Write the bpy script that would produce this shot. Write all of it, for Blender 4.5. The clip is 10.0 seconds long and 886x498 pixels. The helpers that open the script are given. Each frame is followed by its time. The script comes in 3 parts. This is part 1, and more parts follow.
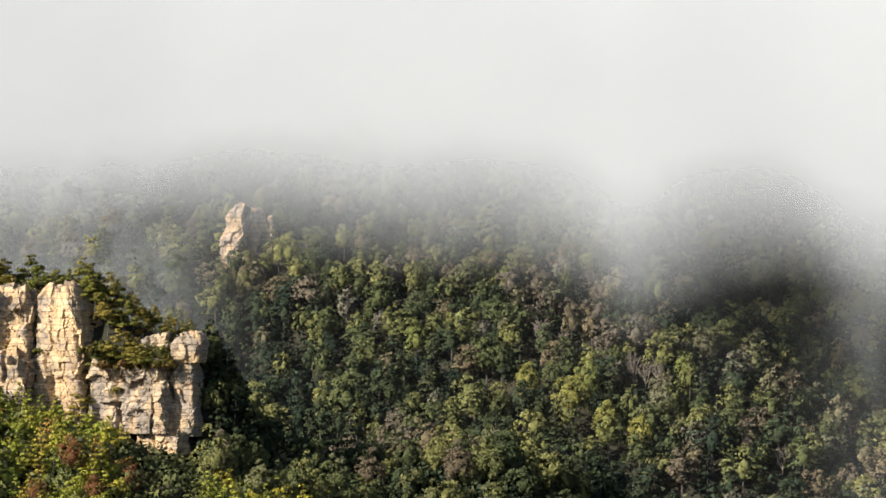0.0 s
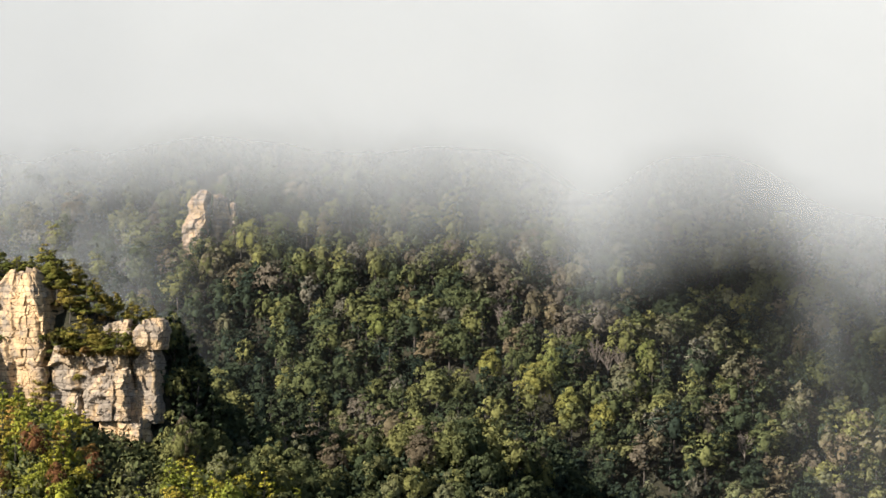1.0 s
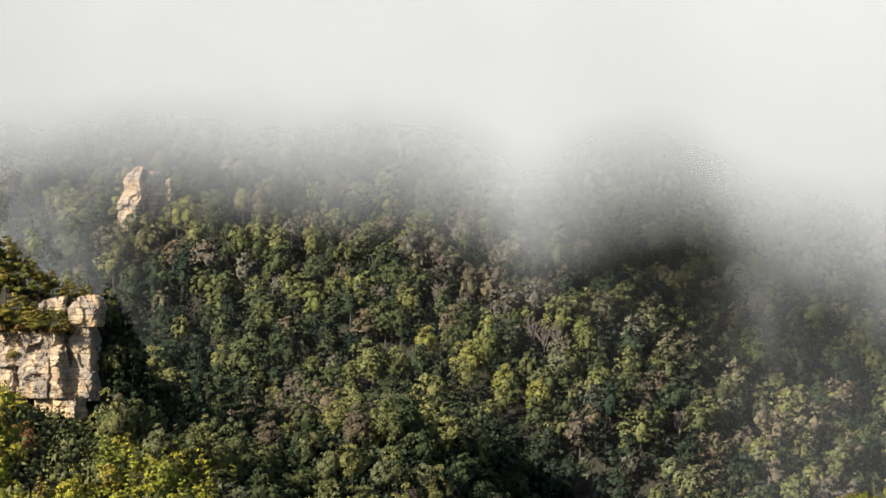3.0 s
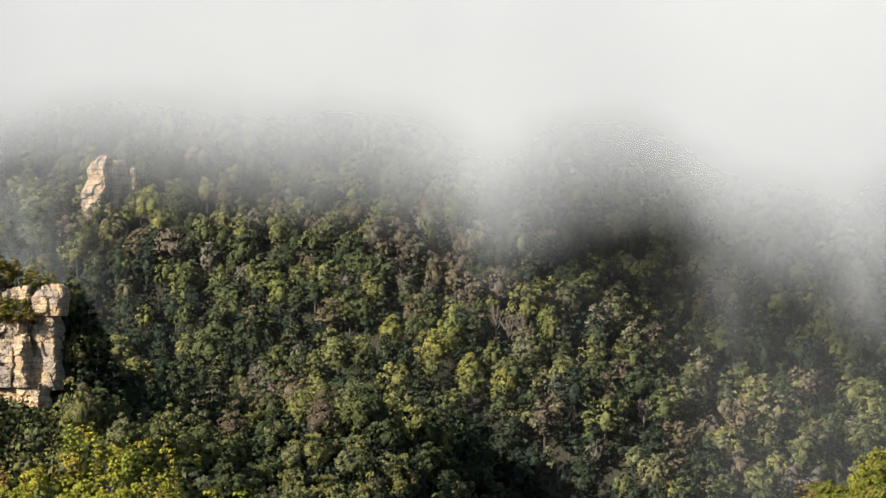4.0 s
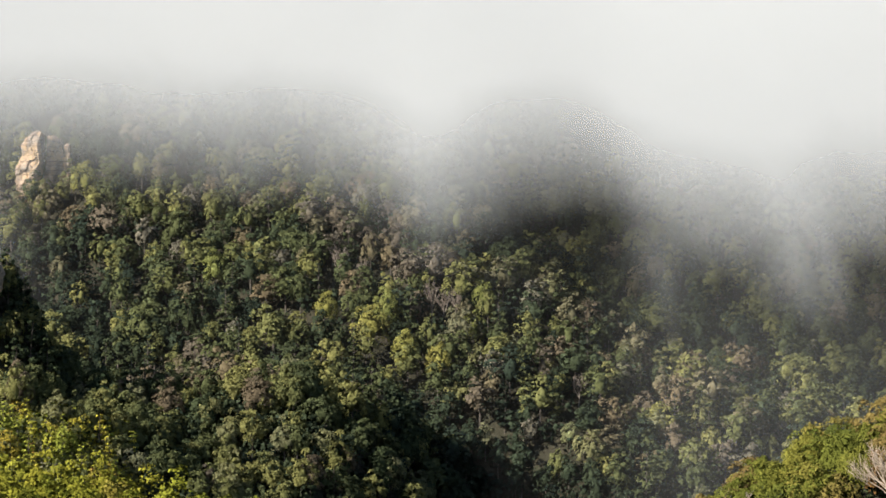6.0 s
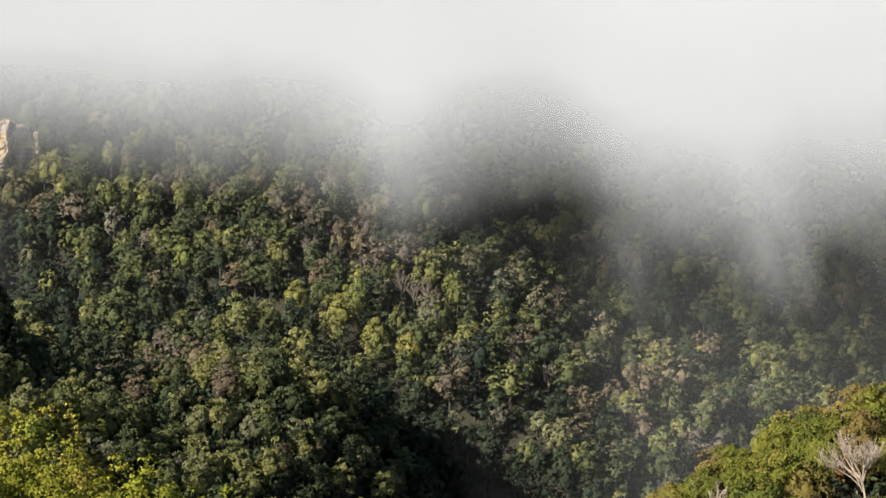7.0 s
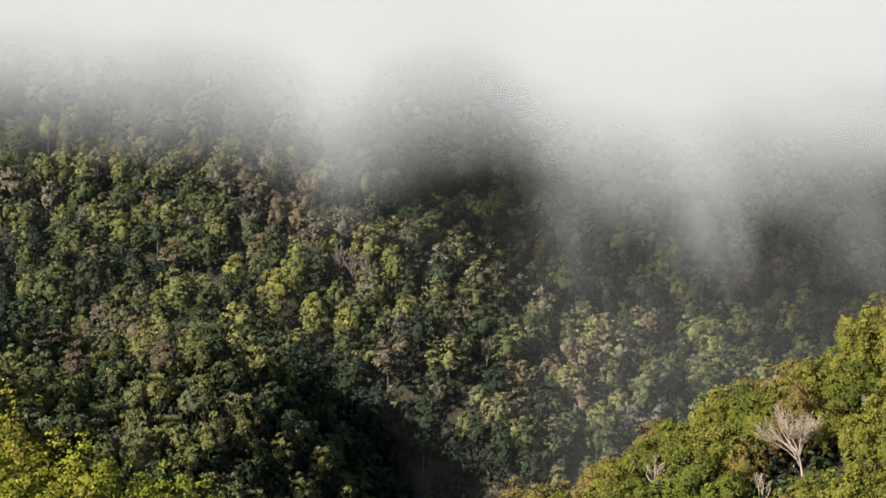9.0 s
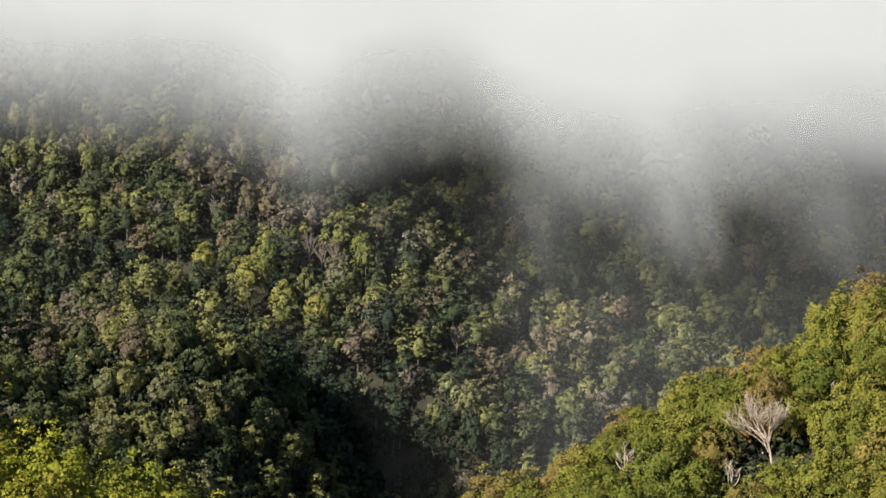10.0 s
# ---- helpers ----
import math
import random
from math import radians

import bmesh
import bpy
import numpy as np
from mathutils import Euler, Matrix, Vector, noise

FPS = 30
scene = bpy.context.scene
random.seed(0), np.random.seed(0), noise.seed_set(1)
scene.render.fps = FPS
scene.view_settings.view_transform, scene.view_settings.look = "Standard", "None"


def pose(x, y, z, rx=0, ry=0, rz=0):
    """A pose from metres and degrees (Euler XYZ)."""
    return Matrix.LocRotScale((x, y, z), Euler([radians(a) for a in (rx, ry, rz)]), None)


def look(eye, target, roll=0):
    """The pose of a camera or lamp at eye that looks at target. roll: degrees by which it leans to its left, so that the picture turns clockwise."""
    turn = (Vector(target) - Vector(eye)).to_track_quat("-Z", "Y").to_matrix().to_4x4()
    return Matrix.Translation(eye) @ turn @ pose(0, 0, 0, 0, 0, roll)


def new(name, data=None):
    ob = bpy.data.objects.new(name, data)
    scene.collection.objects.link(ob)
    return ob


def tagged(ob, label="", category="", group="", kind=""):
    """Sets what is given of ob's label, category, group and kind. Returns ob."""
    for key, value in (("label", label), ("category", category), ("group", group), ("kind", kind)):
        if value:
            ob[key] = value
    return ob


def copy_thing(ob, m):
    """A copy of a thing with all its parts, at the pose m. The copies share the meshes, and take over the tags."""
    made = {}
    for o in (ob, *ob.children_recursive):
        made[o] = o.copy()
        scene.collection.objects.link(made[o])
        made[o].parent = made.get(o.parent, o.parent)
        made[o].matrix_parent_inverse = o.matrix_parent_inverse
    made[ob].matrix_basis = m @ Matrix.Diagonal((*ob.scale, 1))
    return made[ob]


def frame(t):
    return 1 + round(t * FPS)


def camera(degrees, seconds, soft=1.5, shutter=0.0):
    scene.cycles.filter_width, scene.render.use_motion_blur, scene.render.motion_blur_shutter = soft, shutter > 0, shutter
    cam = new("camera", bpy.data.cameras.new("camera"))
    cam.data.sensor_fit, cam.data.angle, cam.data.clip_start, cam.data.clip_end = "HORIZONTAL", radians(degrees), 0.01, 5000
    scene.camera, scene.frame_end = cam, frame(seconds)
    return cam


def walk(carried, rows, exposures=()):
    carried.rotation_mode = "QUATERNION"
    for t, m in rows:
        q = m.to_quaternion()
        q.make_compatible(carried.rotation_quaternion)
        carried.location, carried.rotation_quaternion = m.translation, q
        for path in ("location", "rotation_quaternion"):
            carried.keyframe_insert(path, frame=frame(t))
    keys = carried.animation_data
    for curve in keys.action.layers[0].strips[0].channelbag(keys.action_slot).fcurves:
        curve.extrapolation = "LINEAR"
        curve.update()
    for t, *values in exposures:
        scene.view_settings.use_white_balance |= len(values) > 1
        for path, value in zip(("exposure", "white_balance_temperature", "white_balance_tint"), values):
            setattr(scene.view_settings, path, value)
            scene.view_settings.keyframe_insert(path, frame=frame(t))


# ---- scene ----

# ------------------------------------------------------------------ camera
EYE = 150.0
cam = camera(19.34, 10.0, soft=1.6)
ROWS = [
    (0.0, 0.000, 1.719), (0.5, -0.396, 1.566), (1.0, -0.824, 1.433), (1.5, -1.179, 1.277),
    (2.0, -1.486, 1.142), (2.5, -1.839, 1.033), (4.0, -3.010, 0.682), (4.5, -3.378, 0.554),
    (5.0, -3.766, 0.442), (5.5, -4.103, 0.300), (7.0, -5.096, -0.093), (7.5, -5.435, -0.229),
    (8.0, -5.775, -0.378), (8.5, -6.111, -0.507), (9.0, -6.455, -0.651), (9.5, -6.812, -0.780),
    (10.0, -7.120, -0.931),
]
walk(cam, [(t, pose(0, 0, EYE, 90 + pitch, 0, yaw)) for t, yaw, pitch in ROWS])

# ------------------------------------------------------------------ light
SUN_DIR = Vector((-0.70, -0.50, 0.47)).normalized()      # towards the sun
world = bpy.data.worlds.new("sky")
scene.world = world
world.use_nodes = True
wn = world.node_tree.nodes
sky = wn.new("ShaderNodeTexSky")
sky.sky_type = 'NISHITA'
sky.sun_disc = False
sky.sun_elevation = math.asin(SUN_DIR.z)
sky.sun_rotation = math.atan2(SUN_DIR.x, SUN_DIR.y)
wn["Background"].inputs["Strength"].default_value = 0.072
world.node_tree.links.new(sky.outputs["Color"], wn["Background"].inputs["Color"])

sun_data = bpy.data.lights.new("sun", 'SUN')
sun_data.energy, sun_data.angle, sun_data.color = 5.0, radians(0.6), (1.0, 0.915, 0.79)
sun = new("sun", sun_data)
sun.matrix_world = look(SUN_DIR * 500, (0, 0, 0))
scene.view_settings.exposure = 1.06


# ------------------------------------------------------------------ materials
class Nodes:
    """A short hand for wiring one material."""

    def __init__(self, name):
        self.mat = bpy.data.materials.new(name)
        self.mat.use_nodes = True
        self.tree = self.mat.node_tree
        self.tree.nodes.clear()
        self.out = self.tree.nodes.new("ShaderNodeOutputMaterial")

    def add(self, kind, values=None, **props):
        n = self.tree.nodes.new("ShaderNode" + kind)
        for k, v in props.items():
            setattr(n, k, v)
        for k, v in (values or {}).items():
            if isinstance(v, bpy.types.NodeSocket):
                self.tree.links.new(v, n.inputs[k])
            else:
                n.inputs[k].default_value = v
        return n

    def math(self, op, a, b=0.0, c=0.0):
        return self.add("Math", {0: a, 1: b, 2: c}, operation=op).outputs[0]

    def ramp(self, fac, stops, mode='LINEAR'):
        n = self.add("ValToRGB", {"Fac": fac})
        n.color_ramp.interpolation = mode
        els = n.color_ramp.elements
        while len(els) < len(stops):
            els.new(0.5)
        for e, (p, c) in zip(els, stops):
            e.position = p
            e.color = (*c, 1) if isinstance(c, tuple) else (c, c, c, 1)
        return n.outputs["Color"]

    def noise(self, scale, detail=4.0, rough=0.55, vector=None, dist=0.0):
        v = {"Scale": scale, "Detail": detail, "Roughness": rough, "Distortion": dist}
        if vector is not None:
            v["Vector"] = vector
        return self.add("TexNoise", v)

    def finish(self, shader):
        self.tree.links.new(shader, self.out.inputs["Surface"])
        return self.mat


def leaf_material(name, stops, source):
    """Foliage: the colour of a tree from the palette, leaf by leaf a little different, and light coming through."""
    n = Nodes(name)
    if source == "object":
        tint = n.add("ObjectInfo").outputs["Random"]
    else:
        tint = n.add("Attribute", attribute_name="species_shade").outputs["Fac"]
    base = n.ramp(tint, stops)
    leaf = n.add("NewGeometry").outputs["Random Per Island"]
    spread = n.math('MULTIPLY_ADD', leaf, 0.36, 0.82)
    blotch = n.noise(0.35, 2.0, vector=n.add("NewGeometry").outputs["Position"]).outputs["Fac"]
    spread = n.math('MULTIPLY', spread, n.math('MULTIPLY_ADD', blotch, 0.6, 0.7))
    col = n.add("VectorMath", {0: base, 1: n.add("CombineXYZ", {0: spread, 1: spread, 2: spread}).outputs[0]}, operation='MULTIPLY').outputs[0]
    turn = n.add("Attribute", attribute_name="round").outputs["Vector"]
    turn = n.add("VectorTransform", {0: turn}, vector_type='NORMAL', convert_from='OBJECT', convert_to='WORLD').outputs[0]
    dif = n.add("BsdfDiffuse", {"Color": col, "Roughness": 0.6, "Normal": turn}).outputs[0]
    tra = n.add("BsdfTranslucent", {"Color": col, "Normal": turn}).outputs[0]
    mix = n.add("MixShader", {0: 0.24, 1: dif, 2: tra}).outputs[0]
    return n.finish(mix)


def bark_material(name, dark, light):
    n = Nodes(name)
    pos = n.add("NewGeometry").outputs["Position"]
    f = n.noise(1.6, 5.0, 0.65, pos).outputs["Fac"]
    col = n.ramp(f, [(0.3, dark), (0.7, light)])
    bump = n.add("Bump", {"Strength": 0.5, "Height": f}).outputs[0]
    return n.finish(n.add("BsdfPrincipled", {"Base Color": col, "Roughness": 0.9, "Normal": bump}).outputs[0])


def rock_material(name, warm, lichen=0.5):
    """Weathered sandstone: cream faces, grey weathered patches, dark stains, beds and thin cracks."""
    n = Nodes(name)
    pos = n.add("NewGeometry").outputs["Position"]
    big = n.noise(0.12, 4.0, 0.6, pos).outputs["Fac"]
    patch = n.add("VectorMath", {0: pos, 1: (0.20, 0.20, 0.13)}, operation='MULTIPLY').outputs[0]
    patch = n.noise(1.0, 5.0, 0.62, patch).outputs["Fac"]
    tall = n.add("VectorMath", {0: pos, 1: (0.8, 0.8, 0.11)}, operation='MULTIPLY').outputs[0]
    streak = n.noise(1.0, 4.0, 0.6, tall).outputs["Fac"]
    fine = n.noise(2.6, 6.0, 0.7, pos).outputs["Fac"]
    face = n.ramp(big, [(0.32, (0.38, 0.29, 0.205)), (0.44, (0.49, 0.352, 0.208)), (0.58, warm), (0.72, (0.42, 0.33, 0.225))])
    grey = n.ramp(patch, [(lichen - 0.07, 1.0), (lichen + 0.05, 0.0)])
    col = n.add("Mix", {0: n.math('MULTIPLY', grey, 0.85), 6: face, 7: (0.235, 0.205, 0.175, 1)}, data_type='RGBA').outputs[2]
    stain = n.ramp(streak, [(0.30, 0.40), (0.40, 1.0)])
    sway = n.noise(0.24, 5.0, 0.68, pos).outputs["Color"]
    sway = n.add("VectorMath", {0: sway, 1: (6.0, 6.0, 2.4)}, operation='MULTIPLY').outputs[0]
    bent = n.add("SeparateXYZ", {0: n.add("VectorMath", {0: pos, 1: sway}, operation='ADD').outputs[0]})
    along = n.math('MULTIPLY_ADD', bent.outputs[1], 0.8, bent.outputs[0])
    flat = n.add("CombineXYZ", {0: along, 1: bent.outputs[2], 2: 0.0}).outputs[0]
    block = n.add("TexBrick", {"Vector": flat, "Color1": (1, 1, 1, 1), "Color2": (0.66, 0.64, 0.62, 1), "Mortar": (0.16, 0.14, 0.12, 1), "Scale": 1.0,
                               "Mortar Size": 0.07, "Mortar Smooth": 0.4, "Bias": -0.25, "Brick Width": 4.0, "Row Height": 1.9}, offset=0.4, squash=0.7, squash_frequency=3)
    thin = n.add("TexBrick", {"Vector": flat, "Color1": (1, 1, 1, 1), "Color2": (0.82, 0.81, 0.80, 1), "Mortar": (0.52, 0.49, 0.46, 1), "Scale": 1.0,
                              "Mortar Size": 0.035, "Mortar Smooth": 0.3, "Bias": 0.0, "Brick Width": 1.5, "Row Height": 0.85}, offset=0.3).outputs["Color"]
    crack = n.math('MULTIPLY_ADD', block.outputs["Fac"], -1.0, 1.0)
    worn = n.ramp(n.noise(0.3, 3.0, 0.6, pos).outputs["Fac"], [(0.46, 0.0), (0.62, 1.0)])
    thin = n.add("Mix", {0: worn, 6: (1, 1, 1, 1), 7: thin}, data_type='RGBA').outputs[2]
    speck = n.ramp(fine, [(0.30, 0.70), (0.47, 1.0), (0.75, 1.1)])
    for shade in (speck, stain, block.outputs["Color"], thin):
        col = n.add("VectorMath", {0: col, 1: shade}, operation='MULTIPLY').outputs[0]
    fine = n.math('MULTIPLY_ADD', crack, 0.9, fine)
    bump = n.add("Bump", {"Strength": 0.5, "Distance": 0.15, "Height": fine}).outputs[0]
    return n.finish(n.add("BsdfPrincipled", {"Base Color": col, "Roughness": 0.95, "Normal": bump}).outputs[0])


def ground_material():
    n = Nodes("forest_floor")
    pos = n.add("NewGeometry").outputs["Position"]
    f = n.noise(0.08, 6.0, 0.6, pos).outputs["Fac"]
    g = n.noise(0.9, 5.0, 0.7, pos).outputs["Fac"]
    col = n.ramp(n.math('MULTIPLY_ADD', g, 0.5, n.math('MULTIPLY', f, 0.5)),
                 [(0.35, (0.016, 0.019, 0.010)), (0.5, (0.030, 0.028, 0.015)), (0.65, (0.044, 0.036, 0.023))])
    bump = n.add("Bump", {"Strength": 1.0, "Distance": 0.6, "Height": g}).outputs[0]
    return n.finish(n.add("BsdfPrincipled", {"Base Color": col, "Roughness": 1.0, "Normal": bump}).outputs[0])


def scrub_material():
    return leaf_material("scrub_leaves", [(0.0, (0.105, 0.109, 0.026)), (0.5, (0.180, 0.145, 0.046)), (1.0, (0.210, 0.116, 0.046))], "object")


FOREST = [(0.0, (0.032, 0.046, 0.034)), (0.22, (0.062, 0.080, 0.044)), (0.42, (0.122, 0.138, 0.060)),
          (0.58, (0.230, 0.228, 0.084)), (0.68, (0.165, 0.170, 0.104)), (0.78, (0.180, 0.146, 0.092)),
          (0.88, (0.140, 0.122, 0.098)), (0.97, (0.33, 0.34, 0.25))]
M_FOREST = leaf_material("forest_leaves", FOREST, "attribute")
M_OLIVE = leaf_material("olive_leaves", [(0.0, (0.100, 0.124, 0.028)), (0.4, (0.155, 0.168, 0.034)), (0.75, (0.212, 0.206, 0.043)), (0.92, (0.215, 0.170, 0.055)), (1.0, (0.19, 0.142, 0.055))], "object")
M_YELLOW = leaf_material("yellowing_leaves", [(0.0, (0.209, 0.233, 0.033)), (0.4, (0.275, 0.264, 0.038)), (0.8, (0.215, 0.247, 0.038)), (1.0, (0.297, 0.237, 0.055))], "object")
M_GREEN = leaf_material("green_leaves", [(0.0, (0.27, 0.31, 0.060)), (0.4, (0.37, 0.385, 0.064)), (0.75, (0.47, 0.44, 0.066)), (0.93, (0.48, 0.37, 0.075)), (1.0, (0.44, 0.22, 0.08))], "object")
M_RED = leaf_material("rusty_leaves", [(0.0, (0.20, 0.085, 0.045)), (1.0, (0.22, 0.11, 0.05))], "object")
M_NEEDLE = leaf_material("pine_needles", [(0.0, (0.105, 0.124, 0.034)), (0.5, (0.21, 0.205, 0.05)), (1.0, (0.34, 0.265, 0.064))], "object")
M_SCRUB = scrub_material()
M_BARK = bark_material("bark", (0.035, 0.030, 0.025), (0.09, 0.078, 0.066))
M_PALE = bark_material("pale_bark", (0.25, 0.20, 0.15), (0.48, 0.40, 0.32))
M_GREY = bark_material("grey_bark", (0.13, 0.11, 0.09), (0.24, 0.20, 0.17))
M_ROCK = rock_material("sandstone", (0.585, 0.415, 0.238), 0.455)
M_ROCK_GREY = rock_material("grey_sandstone", (0.47, 0.365, 0.25), 0.53)
M_ROCK_PINK = rock_material("pink_sandstone", (0.44, 0.34, 0.265), 0.46)
M_GROUND = ground_material()


# ------------------------------------------------------------------ the lie of the land
LATTICE = np.random.RandomState(7).rand(256, 256)


def vnoise(x, y):
    """Smooth value noise from -1 to 1 over arrays."""
    xi, yi = np.floor(x).astype(int), np.floor(y).astype(int)
    fx, fy = x - xi, y - yi
    fx, fy = fx * fx * (3 - 2 * fx), fy * fy * (3 - 2 * fy)
    g = lambda i, j: LATTICE[(xi + i) % 256, (yi + j) % 256]
    return 2 * ((g(0, 0) * (1 - fx) + g(1, 0) * fx) * (1 - fy) + (g(0, 1) * (1 - fx) + g(1, 1) * fx) * fy) - 1


def fnoise(x, y, octaves=3):
    return sum(vnoise(x * 2 ** k + 17.3 * k, y * 2 ** k + 5.1 * k) / 2 ** k for k in range(octaves))


def soft(v, w):
    """A ramp that is 0 below 0 and rises 1:1 above, rounded over w."""
    return 0.5 * (v + np.sqrt(v * v + w * w))


def smax(a, b, w=6.0):
    return b + soft(a - b, w)


def slope_foot(x):
    return 940 + 0.45 * soft(x - 110, 30) + 0.30 * soft(-55 - x, 20) - 0.1 * soft(-170 - x, 20)


def main_slope(x, y):
    """The long wooded mountainside under the cloud."""
    z = -14.5 + 0.74 * (y - slope_foot(x))
    z = z + 7.0 * fnoise(x / 70 + 0.35 * y / 70 + 3.1, y / 150, 2) + 2.0 * fnoise(x / 22, y / 22, 2)
    wide = 20 + 35 * np.clip((y - 905) / 70, 0, 1)
    flank = x - (90 - 0.6 * (y - 985))                      # the spur's steep east side, turned from the sun
    z = z - 0.52 * (soft(flank, 8) - soft(flank - wide, 14)) * np.clip((y - 915) / 45, 0, 1)
    top = 300.0 - 0.04 * soft(y - 1050, 50)
    z = top - soft(top - z, 12)
    gx = 82 + (850 - y) * 0.5
    gully = np.exp(-((x - gx) / 38) ** 2) * np.clip((905 - y) / 90, 0, 1)
    return z - 58 * gully


def mid_spur(x, y):
    """A low spur at the slope's foot, with the dark ravine on its far side."""
    z = -34 - 0.10 * soft(x - 8, 8) - 1.4 * soft(x - 34 - 0.35 * (y - 800), 6) - 0.13 * soft(-x, 10)
    return z - 0.9 * soft(785 - y, 8) - 0.08 * soft(y - 785, 8) - 0.9 * soft(y - 872, 8) + 2.0 * fnoise(x / 24, y / 24, 2)


def cliff_spur(x, y):
    """The spur below the cliffs, falling away to the east."""
    z = -20 - 0.34 * (x + 119) - 0.10 * soft(-119 - x, 10) - 0.25 * soft(x + 45, 12)
    return z - 0.60 * soft(705 - y, 10) + 0.12 * soft(np.minimum(y, 800) - 705, 10) - 0.8 * soft(y - 800, 12) + 3 * fnoise(x / 30, y / 30, 2)


def ledge(x, y):
    """The shelf behind the cliffs, on which the pines stand."""
    step = np.clip((x + 112) / 36, 0, 1)
    z = 9 - 14 * step + CANOPY
    return z - 2.0 * soft(x + 73, 2) - 5.0 * soft(769 + 9 * np.clip((-104 - x) / 5, 0, 1) - y, 1.0) - 0.7 * soft(y - 788, 6)


def near_spur(x, y):
    z = -38.5 - 0.10 * (x + 30) - 0.22 * soft(x + 10, 8)
    return z - 0.35 * soft(420 - y, 8) - 0.5 * soft(y - 425, 8) + 1.5 * fnoise(x / 14, y / 14, 2)


def right_hill(x, y):
    z = -67 + 0.49 * (x - 79) + 1.5 * np.sin(x / 9)
    return z - 0.62 * soft(600 - y, 10) - 0.62 * soft(y - 600, 10) + 1.5 * fnoise(x / 18, y / 18, 2)


def home_hill(x, y):
    r = np.sqrt(x * x + y * y)
    return 6 - 0.42 * soft(r - 25, 10)


CANOPY = 12.0
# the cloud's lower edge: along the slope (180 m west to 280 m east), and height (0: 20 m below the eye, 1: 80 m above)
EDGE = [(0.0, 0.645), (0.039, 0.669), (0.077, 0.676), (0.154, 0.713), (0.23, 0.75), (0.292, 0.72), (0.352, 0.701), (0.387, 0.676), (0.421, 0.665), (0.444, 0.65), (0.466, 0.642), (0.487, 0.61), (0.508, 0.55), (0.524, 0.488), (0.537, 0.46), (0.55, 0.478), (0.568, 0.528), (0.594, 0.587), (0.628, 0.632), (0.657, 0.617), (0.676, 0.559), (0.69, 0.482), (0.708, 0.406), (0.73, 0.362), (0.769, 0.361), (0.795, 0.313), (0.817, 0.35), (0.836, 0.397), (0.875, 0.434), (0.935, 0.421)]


def ground_height(x, y):
    z = smax(main_slope(x, y), -125.0 + 3 * fnoise(x / 60, y / 60, 2))
    for ridge in (mid_spur, cliff_spur, ledge, near_spur, right_hill, home_hill):
        z = smax(z, ridge(x, y), 4.0)
    return z - CANOPY + EYE


def part(name, data, material, parent=None, label=""):
    """Links mesh data as one object under a thing or a part."""
    if isinstance(data, bmesh.types.BMesh):
        me = bpy.data.meshes.new(name)
        data.to_mesh(me)
        data.free()
        data = me
    if material is not None and not data.materials:
        data.materials.append(material)
    ob = new(name, data)
    ob.parent = parent
    if label:
        tagged(ob, label)
    return ob


def mesh_from(name, verts, faces, materials, smooth=False, index=None, normals=None):
    """A mesh from numpy arrays: verts (n, 3), faces (m, 3) or (m, 4)."""
    me = bpy.data.meshes.new(name)
    k = faces.shape[1]
    me.vertices.add(len(verts))
    me.vertices.foreach_set("co", np.ascontiguousarray(verts, np.float32).ravel())
    me.loops.add(len(faces) * k)
    me.loops.foreach_set("vertex_index", np.ascontiguousarray(faces, np.int32).ravel())
    me.polygons.add(len(faces))
    me.polygons.foreach_set("loop_start", np.arange(len(faces), dtype=np.int32) * k)
    for m in materials:
        me.materials.append(m)
    if index is not None:
        me.polygons.foreach_set("material_index", np.ascontiguousarray(index, np.int32))
    me.polygons.foreach_set("use_smooth", np.full(len(faces), smooth))
    if normals is not None:
        att = me.attributes.new("round", 'FLOAT_VECTOR', 'POINT')
        att.data.foreach_set("vector", np.ascontiguousarray(normals, np.float32).ravel())
    me.update(calc_edges=True)
    return me


def grid_faces(nu, nv, wrap=False):
    i, j = np.meshgrid(np.arange(nu if wrap else nu - 1), np.arange(nv - 1), indexing="ij")
    a, b = i * nv + j, ((i + 1) % nu) * nv + j
    return np.stack([a, b, b + 1, a + 1], -1).reshape(-1, 4)


def build_ground():
    xs = np.concatenate([[-9000, -6000, -3500, -2000, -1200, -700, -480], np.arange(-340, 460, 6.0), [520, 720, 1200, 2000, 3500, 6000, 9000]])
    ys = np.concatenate([[-9000, -5000, -2500, -1200, -600, -300], np.arange(-150, 360, 30.0), np.arange(360, 1180, 6.0), [1250, 1400, 1700, 2300, 3500, 6000, 9000]])
    X, Y = np.meshgrid(xs, ys, indexing="ij")
    Z = ground_height(X, Y)
    me = mesh_from("ground", np.stack([X, Y, Z], -1).reshape(-1, 3), grid_faces(len(xs), len(ys)), [M_GROUND], True)
    tagged(new("ground", me), "brown leaf-littered forest floor of a steep mountainside", "ground", kind="structure")


build_ground()


# ------------------------------------------------------------------ trees
def halves(quads):
    """Each quad as two triangles."""
    return np.concatenate([quads[:, (0, 1, 2)], quads[:, (0, 2, 3)]])


def ball(nu=8, nv=5):
    th, ph = np.meshgrid(np.arange(nu) * 2 * np.pi / nu, np.linspace(0.12, np.pi - 0.12, nv), indexing="ij")
    return np.stack([np.cos(th) * np.sin(ph), np.sin(th) * np.sin(ph), np.cos(ph)], -1).reshape(-1, 3), grid_faces(nu, nv, True)


BALL, BALL_FACES = ball()


